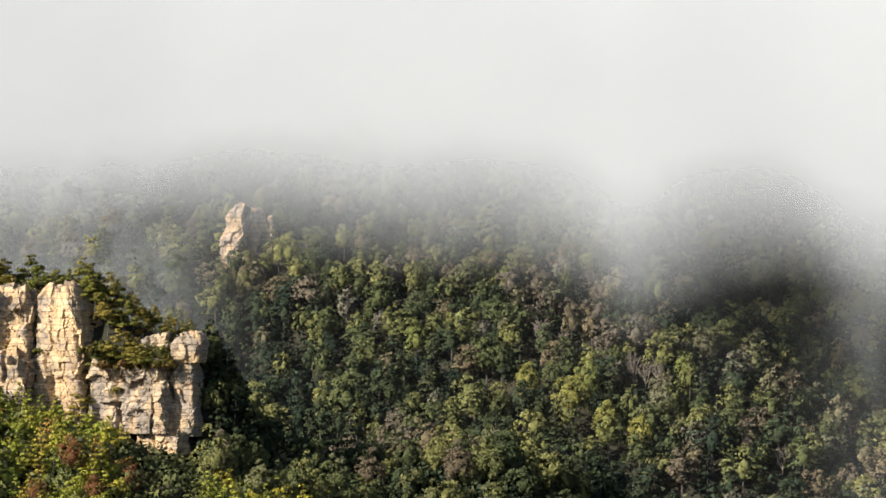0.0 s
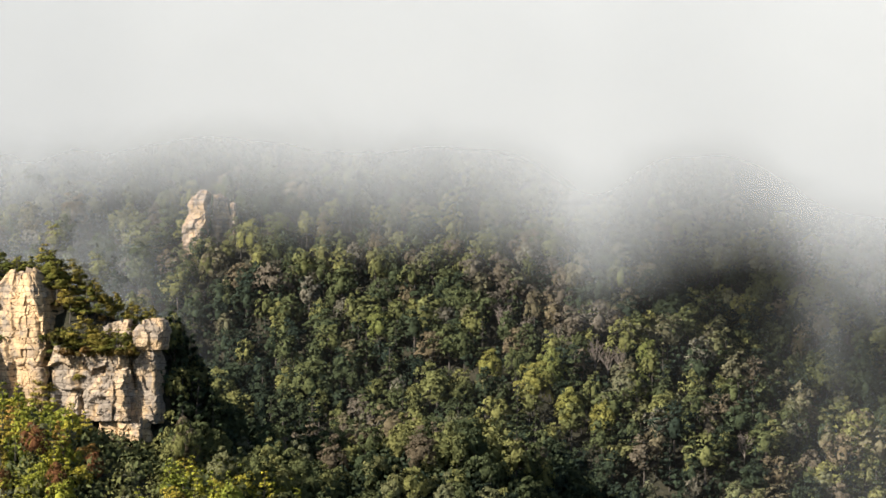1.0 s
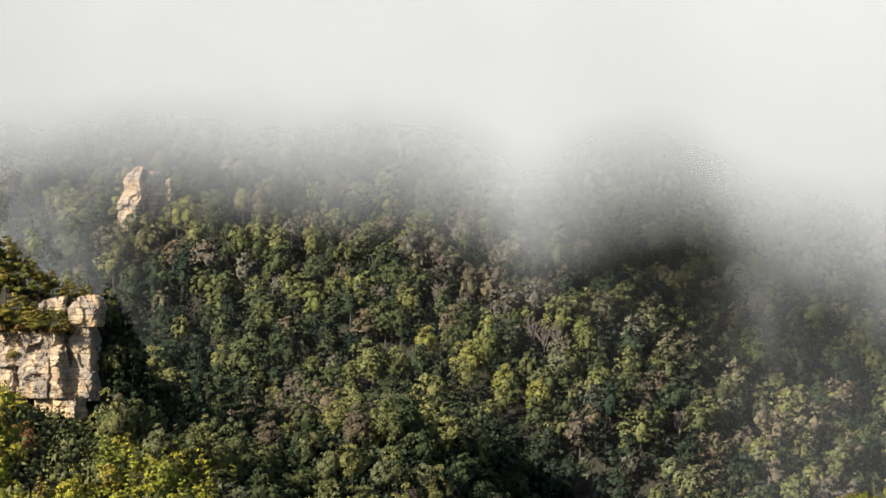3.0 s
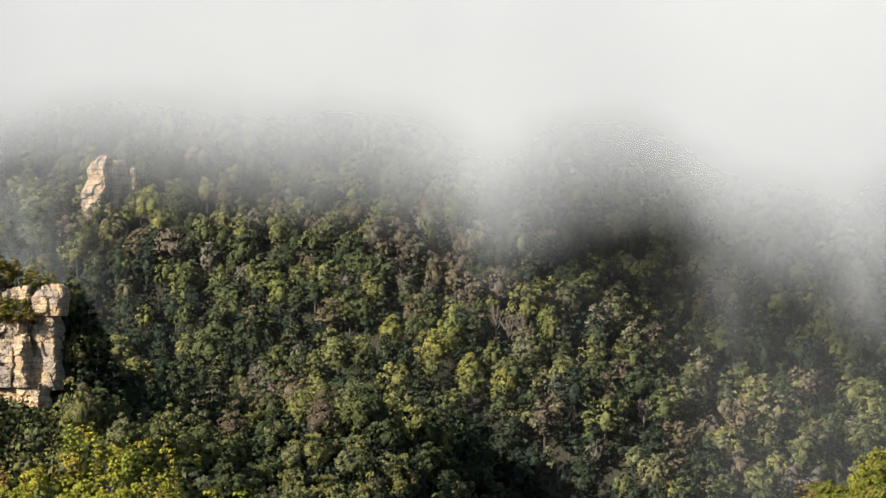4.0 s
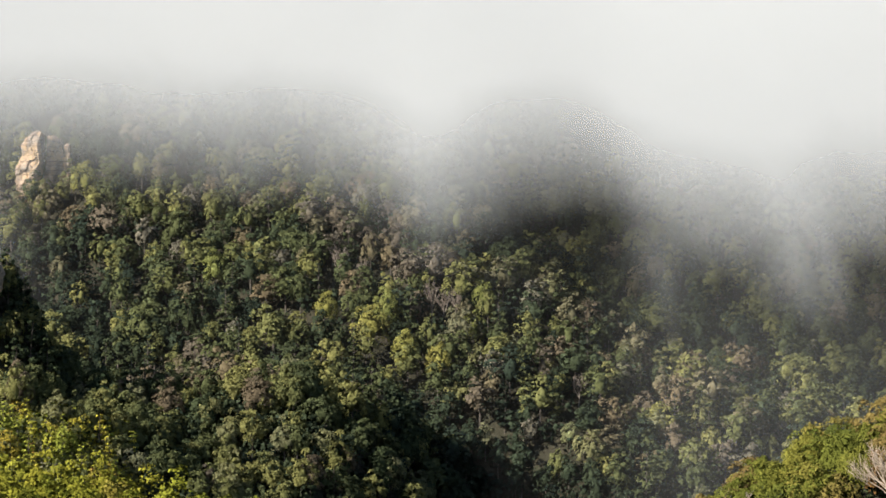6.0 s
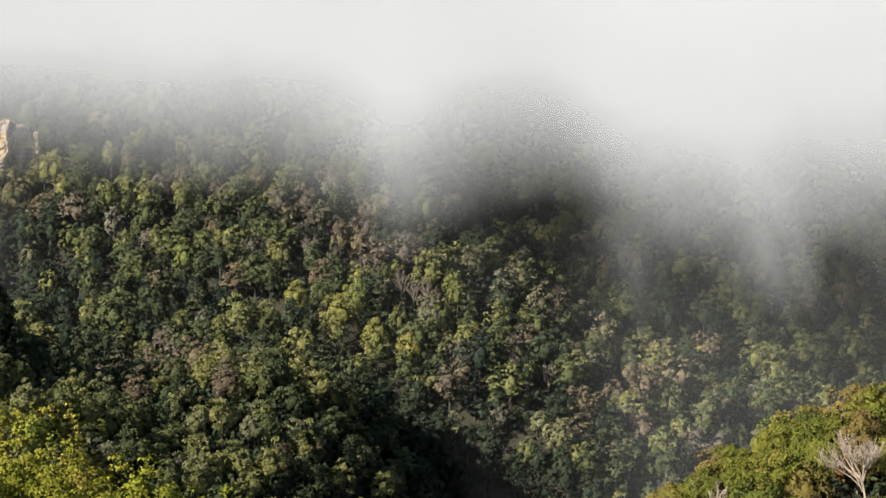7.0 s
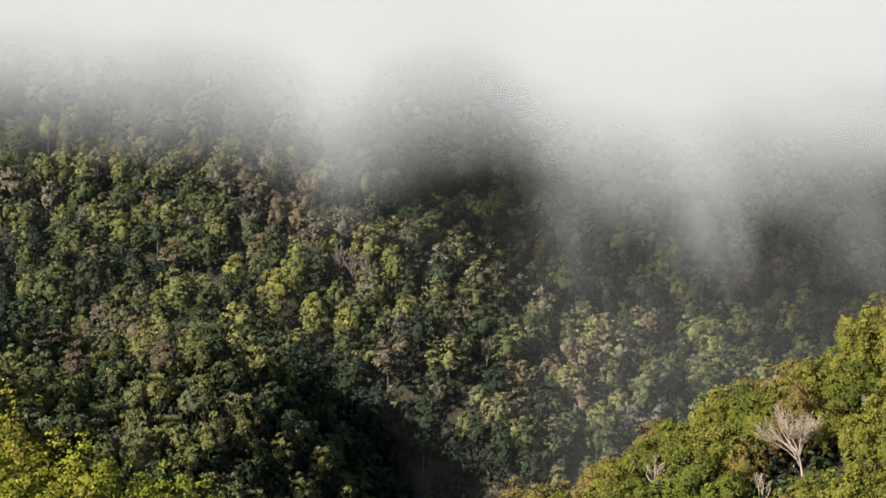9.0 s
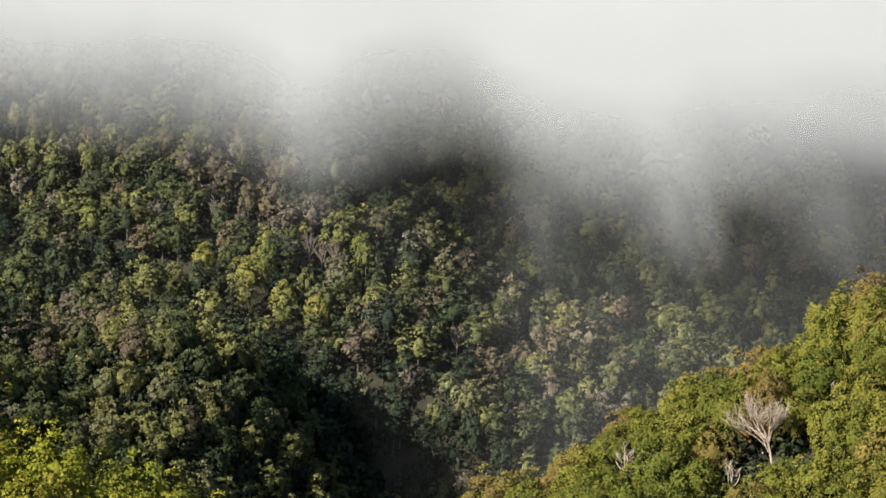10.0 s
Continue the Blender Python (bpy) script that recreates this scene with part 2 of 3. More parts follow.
def leaves(rng, centres, radii, count, size, flat=0.0, outward=None, body=None):
    """Leaf sprays: pointed blades over the outer sides of the clumps, and a dense body inside. Returns verts, faces, round normals."""
    w = radii ** 2
    pick = rng.choice(len(radii), count, p=w / w.sum())
    d = rng.normal(size=(count, 3))
    d[:, 2] += 0.25
    o = np.zeros((count, 3))
    if outward is not None:
        o = centres[pick] - outward
        o /= np.linalg.norm(o, axis=1, keepdims=True) + 1e-6
        d += 1.2 * o
    d /= np.linalg.norm(d, axis=1, keepdims=True)
    r = radii[pick] * (0.66 + 0.46 * rng.rand(count))
    off = d * r[:, None]
    off[:, 2] *= 1 - flat
    p = centres[pick] + off
    nrm = d + 0.6 * rng.normal(size=(count, 3))
    nrm[:, 2] += 1.2 * flat
    nrm /= np.linalg.norm(nrm, axis=1, keepdims=True)
    t = np.cross(nrm, rng.normal(size=(count, 3)))
    t /= np.linalg.norm(t, axis=1, keepdims=True)
    b = np.cross(nrm, t)
    s = (size * (0.55 + 0.9 * rng.rand(count)))[:, None]
    droop = np.zeros((count, 3))
    droop[:, 2] = -0.15 * s[:, 0]
    V = np.stack([p - t * s + droop, p + t * s * 0.7 - b * s * 0.75, p + t * s * 0.7 + b * s * 0.75], 1).reshape(-1, 3)
    full = (0.65 if outward is not None else 1.0) * d + 0.95 * o + 0.32 * rng.normal(size=(count, 3))
    full /= np.linalg.norm(full, axis=1, keepdims=True)
    N = np.repeat(full, 3, 0)
    F = np.arange(len(V)).reshape(-1, 3)
    if body is None:
        return V, F, N
    middle, wide, tall = body
    bump = 1 + 0.10 * rng.normal(size=(len(BALL), 1))
    heart = BALL * bump * (wide, wide, tall) + middle
    return np.concatenate([V, heart]), np.concatenate([F, halves(BALL_FACES) + len(V)]), np.concatenate([N, BALL])


def limb(a, b, ra, rb, sides=5, bend=0.0, rng=None, steps=3):
    """A tapered round limb as quads."""
    a, b = np.array(a, float), np.array(b, float)
    ax = (b - a) / np.linalg.norm(b - a)
    u = np.cross(ax, (0.31, 0.95, 0.02))
    u /= np.linalg.norm(u)
    v = np.cross(ax, u)
    ang = np.arange(sides) * 2 * np.pi / sides
    ring = np.cos(ang)[:, None] * u + np.sin(ang)[:, None] * v
    side = rng.normal(size=3) if rng is not None else u
    vs = []
    for k in range(steps + 1):
        f = k / steps
        vs.append(a + (b - a) * f + side * bend * math.sin(math.pi * f) + ring * (ra + (rb - ra) * f))
    V = np.concatenate(vs)
    F = []
    for k in range(steps):
        for i in range(sides):
            j = (i + 1) % sides
            F.append((k * sides + i, k * sides + j, (k + 1) * sides + j, (k + 1) * sides + i))
    return V, np.array(F)


def join(pieces):
    V, F, n = [], [], 0
    for v, f in pieces:
        V.append(v)
        F.append(f + n)
        n += len(v)
    return np.concatenate(V), np.concatenate(F)


def broadleaf(seed, n_leaves, size, height=18.0, radius=4.6, limbs=4, clumps=22):
    """Wood and crown of one broadleaf tree with its foot at the origin: a lobed dome of leaf clumps."""
    rng = np.random.RandomState(seed)
    tall = min(radius * 1.75, height * (0.40 + 0.06 * rng.rand()))
    crown_mid = height - tall * 0.98
    k = clumps + rng.randint(5)
    i = np.arange(k)
    up = 1.0 - 1.68 * (i + 0.5) / k + 0.08 * rng.normal(size=k)
    up = np.clip(up, -0.72, 1.0)
    az = i * 2.39996 + 0.35 * rng.normal(size=k)
    flatr = np.sqrt(1 - np.clip(up, -1, 1) ** 2)
    lobes = 1 + 0.24 * np.sin(2 * az + rng.rand() * 6.28) + 0.12 * np.sin(3 * az + rng.rand() * 6.28)
    shell = 0.70 * (0.84 + 0.30 * rng.rand(k)) * lobes
    lean = rng.normal(size=2) * radius * 0.13
    middle = np.array([lean[0], lean[1], crown_mid])
    c = np.stack([np.cos(az) * flatr * radius, np.sin(az) * flatr * radius, up * tall], -1) * shell[:, None] + middle
    r = radius * (0.27 + 0.19 * rng.rand(k)) * math.sqrt(24 / clumps)
    leaf = leaves(rng, c, r, n_leaves, size, outward=middle - (0, 0, tall * 0.3), body=(middle, radius * 0.34, tall * 0.40))
    wood = [limb((0, 0, -2), (lean[0] * 0.5, lean[1] * 0.5, crown_mid), 0.30, 0.16, 5, 0.25, rng)]
    for i in range(min(limbs, k - 1)):
        wood.append(limb((0, 0, height * (0.36 + 0.2 * rng.rand())), c[k - 1 - 2 * i], 0.15, 0.05, 4, 0.3, rng, 2))
    return join(wood), leaf


def pine(seed, n_leaves, size, height=15.0, radius=3.6, tiers=7, low=0.35, flat=0.5):
    """A ragged pine: flat tiers of needles on nearly level limbs."""
    rng = np.random.RandomState(seed)
    c, r, wood = [], [], [limb((0, 0, -2), (0.3, 0.2, height * 0.97), 0.26, 0.05, 5, 0.3, rng, 4)]
    for k in range(tiers):
        f = k / (tiers - 1)
        z = height * (low + (0.97 - low) * f)
        reach = radius * (1 - 0.75 * f ** 1.4) * (0.7 + 0.5 * rng.rand())
        for j in range(3 + (k < tiers - 2) * 2):
            a = rng.rand() * 6.28
            p = np.array([math.cos(a) * reach * 0.75, math.sin(a) * reach * 0.75, z + 0.6 * rng.normal() * 0.5])
            c.append(p)
            r.append(0.34 * reach + 0.3)
            wood.append(limb((0, 0, z - 0.6), p, 0.08, 0.03, 3, 0.1, rng, 1))
    leaf = leaves(rng, np.array(c), np.array(r), n_leaves, size, flat=flat)
    return join(wood), leaf


def bare_wood(seed, height=15.0, spread=5.0, forks=6, lean=0.0, stout=1.0):
    """A leafless tree: trunk, forking limbs and many twigs in a domed fan."""
    rng = np.random.RandomState(seed)
    pieces = [limb((0, 0, -2), (lean * 0.3, 0.1, height * 0.42), 0.30 * stout, 0.22 * stout, 6, 0.2, rng)]
    for i in range(forks):
        a = i * 6.28 / forks + rng.rand() * 0.8
        p0 = np.array([lean * 0.25, 0.1, height * (0.26 + 0.18 * rng.rand())])
        reach = 0.25 + 0.5 * rng.rand()
        p1 = np.array([lean * 0.8 + math.cos(a) * spread * reach, math.sin(a) * spread * reach, height * (0.93 - 0.52 * reach + 0.08 * rng.rand())])
        pieces.append(limb(p0, p1, 0.16 * stout, 0.07 * stout, 5, 0.5, rng))
        for j in range(8):
            s = p0 + (p1 - p0) * (0.45 + 0.5 * rng.rand())
            b = a + rng.normal() * 0.8
            p2 = s + np.array([math.cos(b), math.sin(b), 0.8 + 0.6 * rng.rand()]) * spread * (0.16 + 0.16 * rng.rand())
            pieces.append(limb(s, p2, 0.06 * stout, 0.03 * stout, 4, 0.15, rng, 2))
            for q in range(6):
                o = s + (p2 - s) * (0.4 + 0.6 * rng.rand())
                p3 = o + (rng.normal(size=3) * 0.5 + (math.cos(b) * 0.4, math.sin(b) * 0.4, 0.6)) * spread * 0.16
                pieces.append(limb(o, p3, 0.034 * stout, 0.016 * stout, 3, 0.05, rng, 1))
    return join(pieces)


def tree_thing(name, wood, leaf, bark, material, label, group, at, crown_name="crown"):
    base = new(name)
    base.matrix_basis = at
    part("trunk", mesh_from("trunk", *wood, [bark], True), None, base)
    if leaf is not None:
        part(crown_name, mesh_from(crown_name, leaf[0], leaf[1], [material], normals=leaf[2]), None, base)
    return tagged(base, label, "tree", group)


rng = np.random.RandomState(11)


def scatter(x0, x1, y0, y1, step):
    """Jittered staggered rows over a stretch of the plan."""
    pts = []
    for j, y in enumerate(np.arange(y0, y1, step * 0.87)):
        for x in np.arange(x0 + (j % 2) * step / 2, x1, step):
            pts.append((x + rng.uniform(-0.36, 0.36) * step, y + rng.uniform(-0.36, 0.36) * step))
    return np.array(pts)


def in_sight(pts):
    """Leaves out the trees that stand behind the near hill or below the valley's rim."""
    x, y = pts[:, 0], pts[:, 1]
    lie = (ground_height(x, y) - EYE + CANOPY + 3) / y
    side = x / y
    rim = np.where((side > 0.125) & (y > 640), -0.120 + 0.509 * (side - 0.1324), -0.114)
    rim = np.where((side > 0.06) & (side < 0.15) & (y > 740), -0.150, rim)      # down into the ravine
    rim = np.maximum(rim, -0.073 - 0.372 * np.maximum(side + 0.17, 0))
    return lie > rim


# single trees that stand out of the woods: plan x, y
PALE_GREEN = [(10.9, 931.5), (112.2, 888.5)]
BARE = [(68.5, 939), (73, 938), (77.5, 937.5), (-56, 800), (-48, 806), (-30.3, 907.5), (43.6, 952), (36, 955), (118, 905), (20, 880)]
GOLD = [(57.7, 913.5), (45.1, 920), (-59.9, 1005.5), (87.9, 939.5), (69, 911), (-9.2, 958), (30, 935), (52, 929), (82, 927)]
PINNACLE = [(-85, 1008), (-81, 1006), (-77, 1006), (-73, 1009), (-69, 1010), (-66, 1013), (-72, 1003), (-79, 1001)]
SINGLE = np.array(PALE_GREEN + BARE + GOLD + PINNACLE)


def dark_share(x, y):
    """Share of trees tinted dark: some conifers, mostly shade painted into ravines and below the cloud."""
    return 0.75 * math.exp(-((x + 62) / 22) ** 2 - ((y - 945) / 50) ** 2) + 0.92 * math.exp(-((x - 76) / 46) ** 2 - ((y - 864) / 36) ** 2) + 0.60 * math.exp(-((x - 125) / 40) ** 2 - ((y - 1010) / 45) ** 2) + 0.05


# the far woods: one body of many trees
def build_forest():
    protos = []
    for s in range(8):
        protos.append(broadleaf(100 + s, 560, 0.44, 12.0 + (s % 3) * 2.4, 3.1 + 0.45 * (s % 4), 0, 18))
    protos += [pine(140 + s, 560, 0.46, 17, 3.0, 8, 0.2) for s in range(2)]
    bushes = [broadleaf(160 + s, 44, 0.8, 6.0, 3.2, 0, 6)[1] for s in range(4)]
    pts = scatter(-215, 420, 722, 1120, 7.9)
    x, y = pts[:, 0], pts[:, 1]
    lie = np.maximum(main_slope(x, y), mid_spur(x, y))
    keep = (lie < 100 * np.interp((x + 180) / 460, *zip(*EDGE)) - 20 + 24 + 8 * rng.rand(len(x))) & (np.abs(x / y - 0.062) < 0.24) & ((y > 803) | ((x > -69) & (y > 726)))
    keep &= ((y - 0.25 * np.abs(x)) < 1085) & ((y > 726) | (x < -35) | (x > 60))
    pts = pts[keep]
    pts = pts[in_sight(pts)]
    pts = pts[rng.rand(len(pts)) > 0.04]                         # gaps where old trees fell
    pts = pts[(np.hypot(pts[:, None, 0] - SINGLE[None, :, 0], pts[:, None, 1] - SINGLE[None, :, 1])).min(1) > 4.5]
    pts = pts[np.argsort(pts[:, 1] - 0.15 * np.abs(pts[:, 0] - 40))]
    single, pts = pts[:300], pts[300:]
    V, F, S, I, N, n = [], [], [], [], [], 0
    z = ground_height(pts[:, 0], pts[:, 1])
    patch = fnoise(pts[:, 0] / 38 + 9, pts[:, 1] / 38, 2)
    for (x, y), h, g in zip(pts, z, patch):
        k = rng.randint(10) if rng.rand() > 0.05 else 8
        k = k if k < 8 or rng.rand() < 0.4 else rng.randint(8)
        wood, leaf = protos[k]
        a, s = rng.rand() * 6.28, rng.choice([rng.uniform(0.75, 1.15), rng.uniform(1.05, 1.75)])
        rot = np.array([[math.cos(a), -math.sin(a), 0], [math.sin(a), math.cos(a), 0], [0, 0, 1]])
        size = np.array([s, s, s ** 0.5 * rng.uniform(0.92, 1.12)])
        tint = float(np.clip(0.45 + 0.16 * g + 0.20 * rng.normal(), 0, 0.90))
        brown = 0.75 * math.exp(-((x + 25) / 40) ** 2 - ((y - 866) / 42) ** 2) + 0.45 * math.exp(-((x - 50) / 30) ** 2 - ((y - 968) / 18) ** 2) + 0.06
        if rng.rand() < brown:
            tint = rng.uniform(0.72, 0.92)
        # low tints: dark leaves that largely stand for shade on the slope
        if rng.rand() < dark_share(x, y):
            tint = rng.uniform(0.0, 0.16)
        if k >= 8:
            tint = min(tint, 0.28)
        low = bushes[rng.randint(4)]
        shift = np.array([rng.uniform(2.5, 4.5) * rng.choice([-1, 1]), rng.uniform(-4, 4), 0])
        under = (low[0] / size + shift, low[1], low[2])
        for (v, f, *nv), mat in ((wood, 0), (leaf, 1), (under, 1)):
            N.append(nv[0] @ rot.T if nv else np.tile((0.0, 0.0, 1.0), (len(v), 1)))
            V.append((v * size) @ rot.T + (x, y, h))
            f = f if f.shape[1] == 3 else halves(f)
            F.append(f + n)
            # bushes underneath get 0.08: shade between the crowns, painted as a dark tint
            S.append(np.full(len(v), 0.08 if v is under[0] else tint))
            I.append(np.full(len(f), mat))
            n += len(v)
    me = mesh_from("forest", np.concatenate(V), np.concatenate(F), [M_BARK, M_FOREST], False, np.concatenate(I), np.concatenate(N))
    att = me.attributes.new("species_shade", 'FLOAT', 'POINT')
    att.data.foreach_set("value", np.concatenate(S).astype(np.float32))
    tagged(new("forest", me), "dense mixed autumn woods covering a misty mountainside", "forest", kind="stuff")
    print("forest trees", len(pts))
    return single


LOWER = build_forest()


def grove(pts, protos, label, group, lo=0.75, hi=1.2, sink=0.0):
    """Separate trees over a list of plan points; each proto is the thing to copy."""
    made = []
    for (x, y) in pts:
        h = float(ground_height(np.array([x]), np.array([y]))[0]) - sink
        p = protos[rng.randint(len(protos))]
        s = rng.uniform(lo, hi)
        m = pose(x, y, h, 0, 0, rng.rand() * 360)
        t = copy_thing(p, m)
        t.scale = (s, s, s * rng.uniform(0.9, 1.1))
        tagged(t, label, "tree", group)
        made.append(t)
    return made


def drop_proto(protos):
    for p in protos:
        for o in (*p.children_recursive, p):
            bpy.data.objects.remove(o)


YOUNG = [broadleaf(210 + s, 1300, 0.36, 11.5 + (s % 3) * 1.8, 4.6 + 0.5 * (s % 3), 4) for s in range(4)]
HIGH = [broadleaf(200 + s, 3000, 0.23, 11.5 + (s % 3) * 1.8, 4.6 + 0.5 * (s % 3), 5, 28) for s in range(5)]
NEAR = [broadleaf(230 + s, 2800, 0.24, 15 + (s % 3) * 1.5, 4.6 + 0.5 * (s % 3), 6, 34) for s in range(4)]
PINES = [pine(260 + s, 2300, 0.25, 9.5 + 1.6 * s, 4.0, 6 + s % 2, 0.38, 0.68) for s in range(4)]
CONES = [pine(280 + s, 1050, 0.36, 12 + s, 3.2, 9, 0.08) for s in range(3)]
HOME = pose(0, -60, 0)

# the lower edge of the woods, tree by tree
# leaf colour darkened to carry the shade of ravine and outcrop
M_SHADE_DARK = leaf_material("shade_dark_leaves", [(0.0, (0.030, 0.046, 0.028)), (1.0, (0.060, 0.078, 0.040))], "object")
M_LEAF = leaf_material("slope_leaves", [(0.0, (0.060, 0.078, 0.042)), (0.4, (0.118, 0.133, 0.058)), (0.75, (0.215, 0.214, 0.080)), (1.0, (0.160, 0.166, 0.100))], "object")
M_BROWN = leaf_material("brown_leaves", [(0.0, (0.160, 0.128, 0.082)), (1.0, (0.120, 0.106, 0.088))], "object")
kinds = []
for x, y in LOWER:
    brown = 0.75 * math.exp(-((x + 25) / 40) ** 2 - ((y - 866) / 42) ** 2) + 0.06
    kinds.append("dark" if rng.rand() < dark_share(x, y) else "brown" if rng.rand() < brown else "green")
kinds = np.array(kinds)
SLOPE = [broadleaf(500 + s, 1100, 0.35, 12.0 + (s % 3) * 2.2, 3.3 + 0.5 * (s % 4), 3, 22) for s in range(6)]
for kind, material, label in (("dark", M_SHADE_DARK, "blue-green tree in the ravine with shade painted into its leaves"),
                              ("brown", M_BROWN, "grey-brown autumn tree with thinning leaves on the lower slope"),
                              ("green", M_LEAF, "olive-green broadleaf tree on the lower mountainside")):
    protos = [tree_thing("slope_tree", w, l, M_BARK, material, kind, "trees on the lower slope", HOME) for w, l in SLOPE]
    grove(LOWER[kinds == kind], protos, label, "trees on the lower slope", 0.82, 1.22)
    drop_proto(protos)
protos = [tree_thing("slope_tree", w, l, M_BARK, M_LEAF, "green", "trees below the pinnacle", HOME) for w, l in SLOPE]
grove([(-86, 1005), (-80, 1005.5), (-74.5, 1007), (-69, 1008), (-83, 999), (-76, 999), (-64, 1008)], protos, "sunlit olive tree at the foot of the rock pinnacle", "trees below the pinnacle", 1.0, 1.15)
drop_proto(protos)

# single trees on the slope
M_GOLD = leaf_material("gold_green_leaves", [(0.0, (0.240, 0.250, 0.080)), (0.5, (0.285, 0.270, 0.080)), (1.0, (0.205, 0.235, 0.080))], "object")
M_WHITISH = leaf_material("whitish_leaves", [(0.0, (0.26, 0.29, 0.13)), (1.0, (0.24, 0.25, 0.15))], "object")
MID = [broadleaf(220 + i, 1900, 0.30, 15.5, 4.6 + 0.5 * i, 5, 26) for i in range(3)]
protos = [tree_thing("golden_tree", w, l, M_BARK, M_GOLD, "gold", "golden trees in the woods", HOME) for w, l in MID]
grove(GOLD, protos, "yellow-green broadleaf tree glowing among darker woods", "golden trees in the woods", 0.9, 1.2)
drop_proto(protos)
protos = [tree_thing("pale_tree", w, l, M_BARK, M_WHITISH, "pale", "pale trees in the woods", HOME) for w, l in MID[:1]]
grove(PALE_GREEN, protos, "small tree with pale whitish-green leaves on the slope", "pale trees in the woods", 0.6, 0.7)
drop_proto(protos)
protos = [tree_thing("bare_tree", bare_wood(400 + i, 16, 4.0, 12, 0.0, 0.85), None, M_GREY, None, "bare", "bare trees in the woods", HOME) for i in range(3)]
grove(BARE, protos, "leafless grey-brown tree standing among the green woods", "bare trees in the woods", 0.95, 1.15)
drop_proto(protos)
protos = [tree_thing("dead_tree", bare_wood(439, 20, 9.5, 15, -5.0, 1.1), None, M_PALE, None, "dead", "bare trees on the near hill", HOME)]
DEAD = [(148.5, 577.0)]
t = copy_thing(protos[0], pose(148.0, 577.0, float(ground_height(np.array([148.0]), np.array([577.0]))[0]), 0, 0, 0))
tagged(t, "big pale leafless tree with spreading limbs on the near hill", "tree", "bare trees on the near hill")
drop_proto(protos)
protos = [tree_thing("thinning_tree", w, l, M_PALE, M_SCRUB, "brown", "thinning trees on the near hill", HOME) for w, l in YOUNG[:2]]
grove([(152.5, 581.0), (147.0, 584.5), (134.0, 579.0)], protos, "brownish tree with thinning leaves beside the dead tree", "thinning trees on the near hill", 0.95, 1.2)
drop_proto(protos)
protos = [tree_thing("dead_tree", bare_wood(440 + i, 17, 3.0, 4), None, M_PALE, None, "dead", "bare trees on the near hill", HOME) for i in range(2)]
TRUNKS = [(115.8, 588.0), (136.3, 570.0), (163.7, 579.0)]
grove(TRUNKS, protos, "slim white-barked bare trunk rising from the near hill", "bare trees on the near hill", 0.9, 1.05)
drop_proto(protos)
protos = [tree_thing("rusty_tree", w, l, M_BARK, M_RED, "rust", "rusty trees", HOME) for w, l in MID[:2]]
grove([(-56.8, 750), (-99, 697.5), (-106, 680), (-91.2, 685), (-84, 700)], protos, "low tree with rusty red-brown autumn leaves", "rusty trees", 0.5, 0.75)
drop_proto(protos)
CLEAR = np.array(DEAD * 1 + [(147, 571), (143, 575), (151, 571), (141, 569), (138, 576), (144, 568), (140, 573)] + TRUNKS)

protos = [tree_thing("lime_tree", w, l, M_BARK, M_YELLOW, "lime", "lime-green trees", HOME) for w, l in HIGH[:1]]
grove([(124.5, 571)], protos, "narrow bright lime-green tree on the near hill", "lime-green trees", 0.8, 0.85)
drop_proto(protos)

# near hill
HILL = scatter(70, 215, 532, 610, 6.8)
HILL = HILL[(np.abs(HILL[:, 0] / HILL[:, 1] - 0.21) < 0.10) & (HILL[:, 0] > 78)]
HILL = HILL[in_sight(HILL)]
HILL = HILL[np.hypot(HILL[:, None, 0] - CLEAR[None, :, 0], HILL[:, None, 1] - CLEAR[None, :, 1]).min(1) > 5.0]
protos = [tree_thing("broadleaf_tree", w, l, M_BARK, M_OLIVE, "olive", "trees on the near hill", HOME) for w, l in HIGH]
grove(HILL, protos, "sunlit broadleaf tree turning olive and yellow on the near hill", "trees on the near hill", 1.0, 1.35)
drop_proto(protos)

# near spur
SPUR = scatter(-52, 34, 402, 430, 7.2)
SPUR = SPUR[in_sight(SPUR)]
protos = [tree_thing("yellowing_tree", w, l, M_BARK, M_YELLOW, "yellow", "trees on the near spur", HOME) for w, l in NEAR]
grove(SPUR, protos, "sunlit yellow-green broadleaf tree on the low near spur", "trees on the near spur", 0.9, 1.25)
drop_proto(protos)

# below the cliffs: broadleaf trees and young conifers mixed
FOOT = scatter(-150, -30, 655, 745, 5.6)
FOOT = FOOT[in_sight(FOOT)]
rise = (ground_height(FOOT[:, 0], FOOT[:, 1]) - EYE + 11) / FOOT[:, 1]
side = FOOT[:, 0] / FOOT[:, 1]
FOOT = FOOT[~((side > -0.122) & (side < -0.092) & (rise > -0.064))]                # the outcrop's foot stays bare
mixed = rng.rand(len(FOOT)) < 0.38
protos = [tree_thing("young_broadleaf_tree", w, l, M_BARK, M_GREEN, "green", "trees below the cliffs", HOME) for w, l in YOUNG]
grove(FOOT[mixed], protos, "sunlit green and yellow tree on the slope below the cliffs", "trees below the cliffs", 0.5, 0.75)
drop_proto(protos)
protos = [tree_thing("conifer", w, l, M_BARK, M_GREEN, "green", "conifers below the cliffs", HOME, "needles") for w, l in CONES]
grove(FOOT[~mixed], protos, "narrow sunlit green conifer on the slope below the cliffs", "conifers below the cliffs", 0.6, 1.05)
drop_proto(protos)

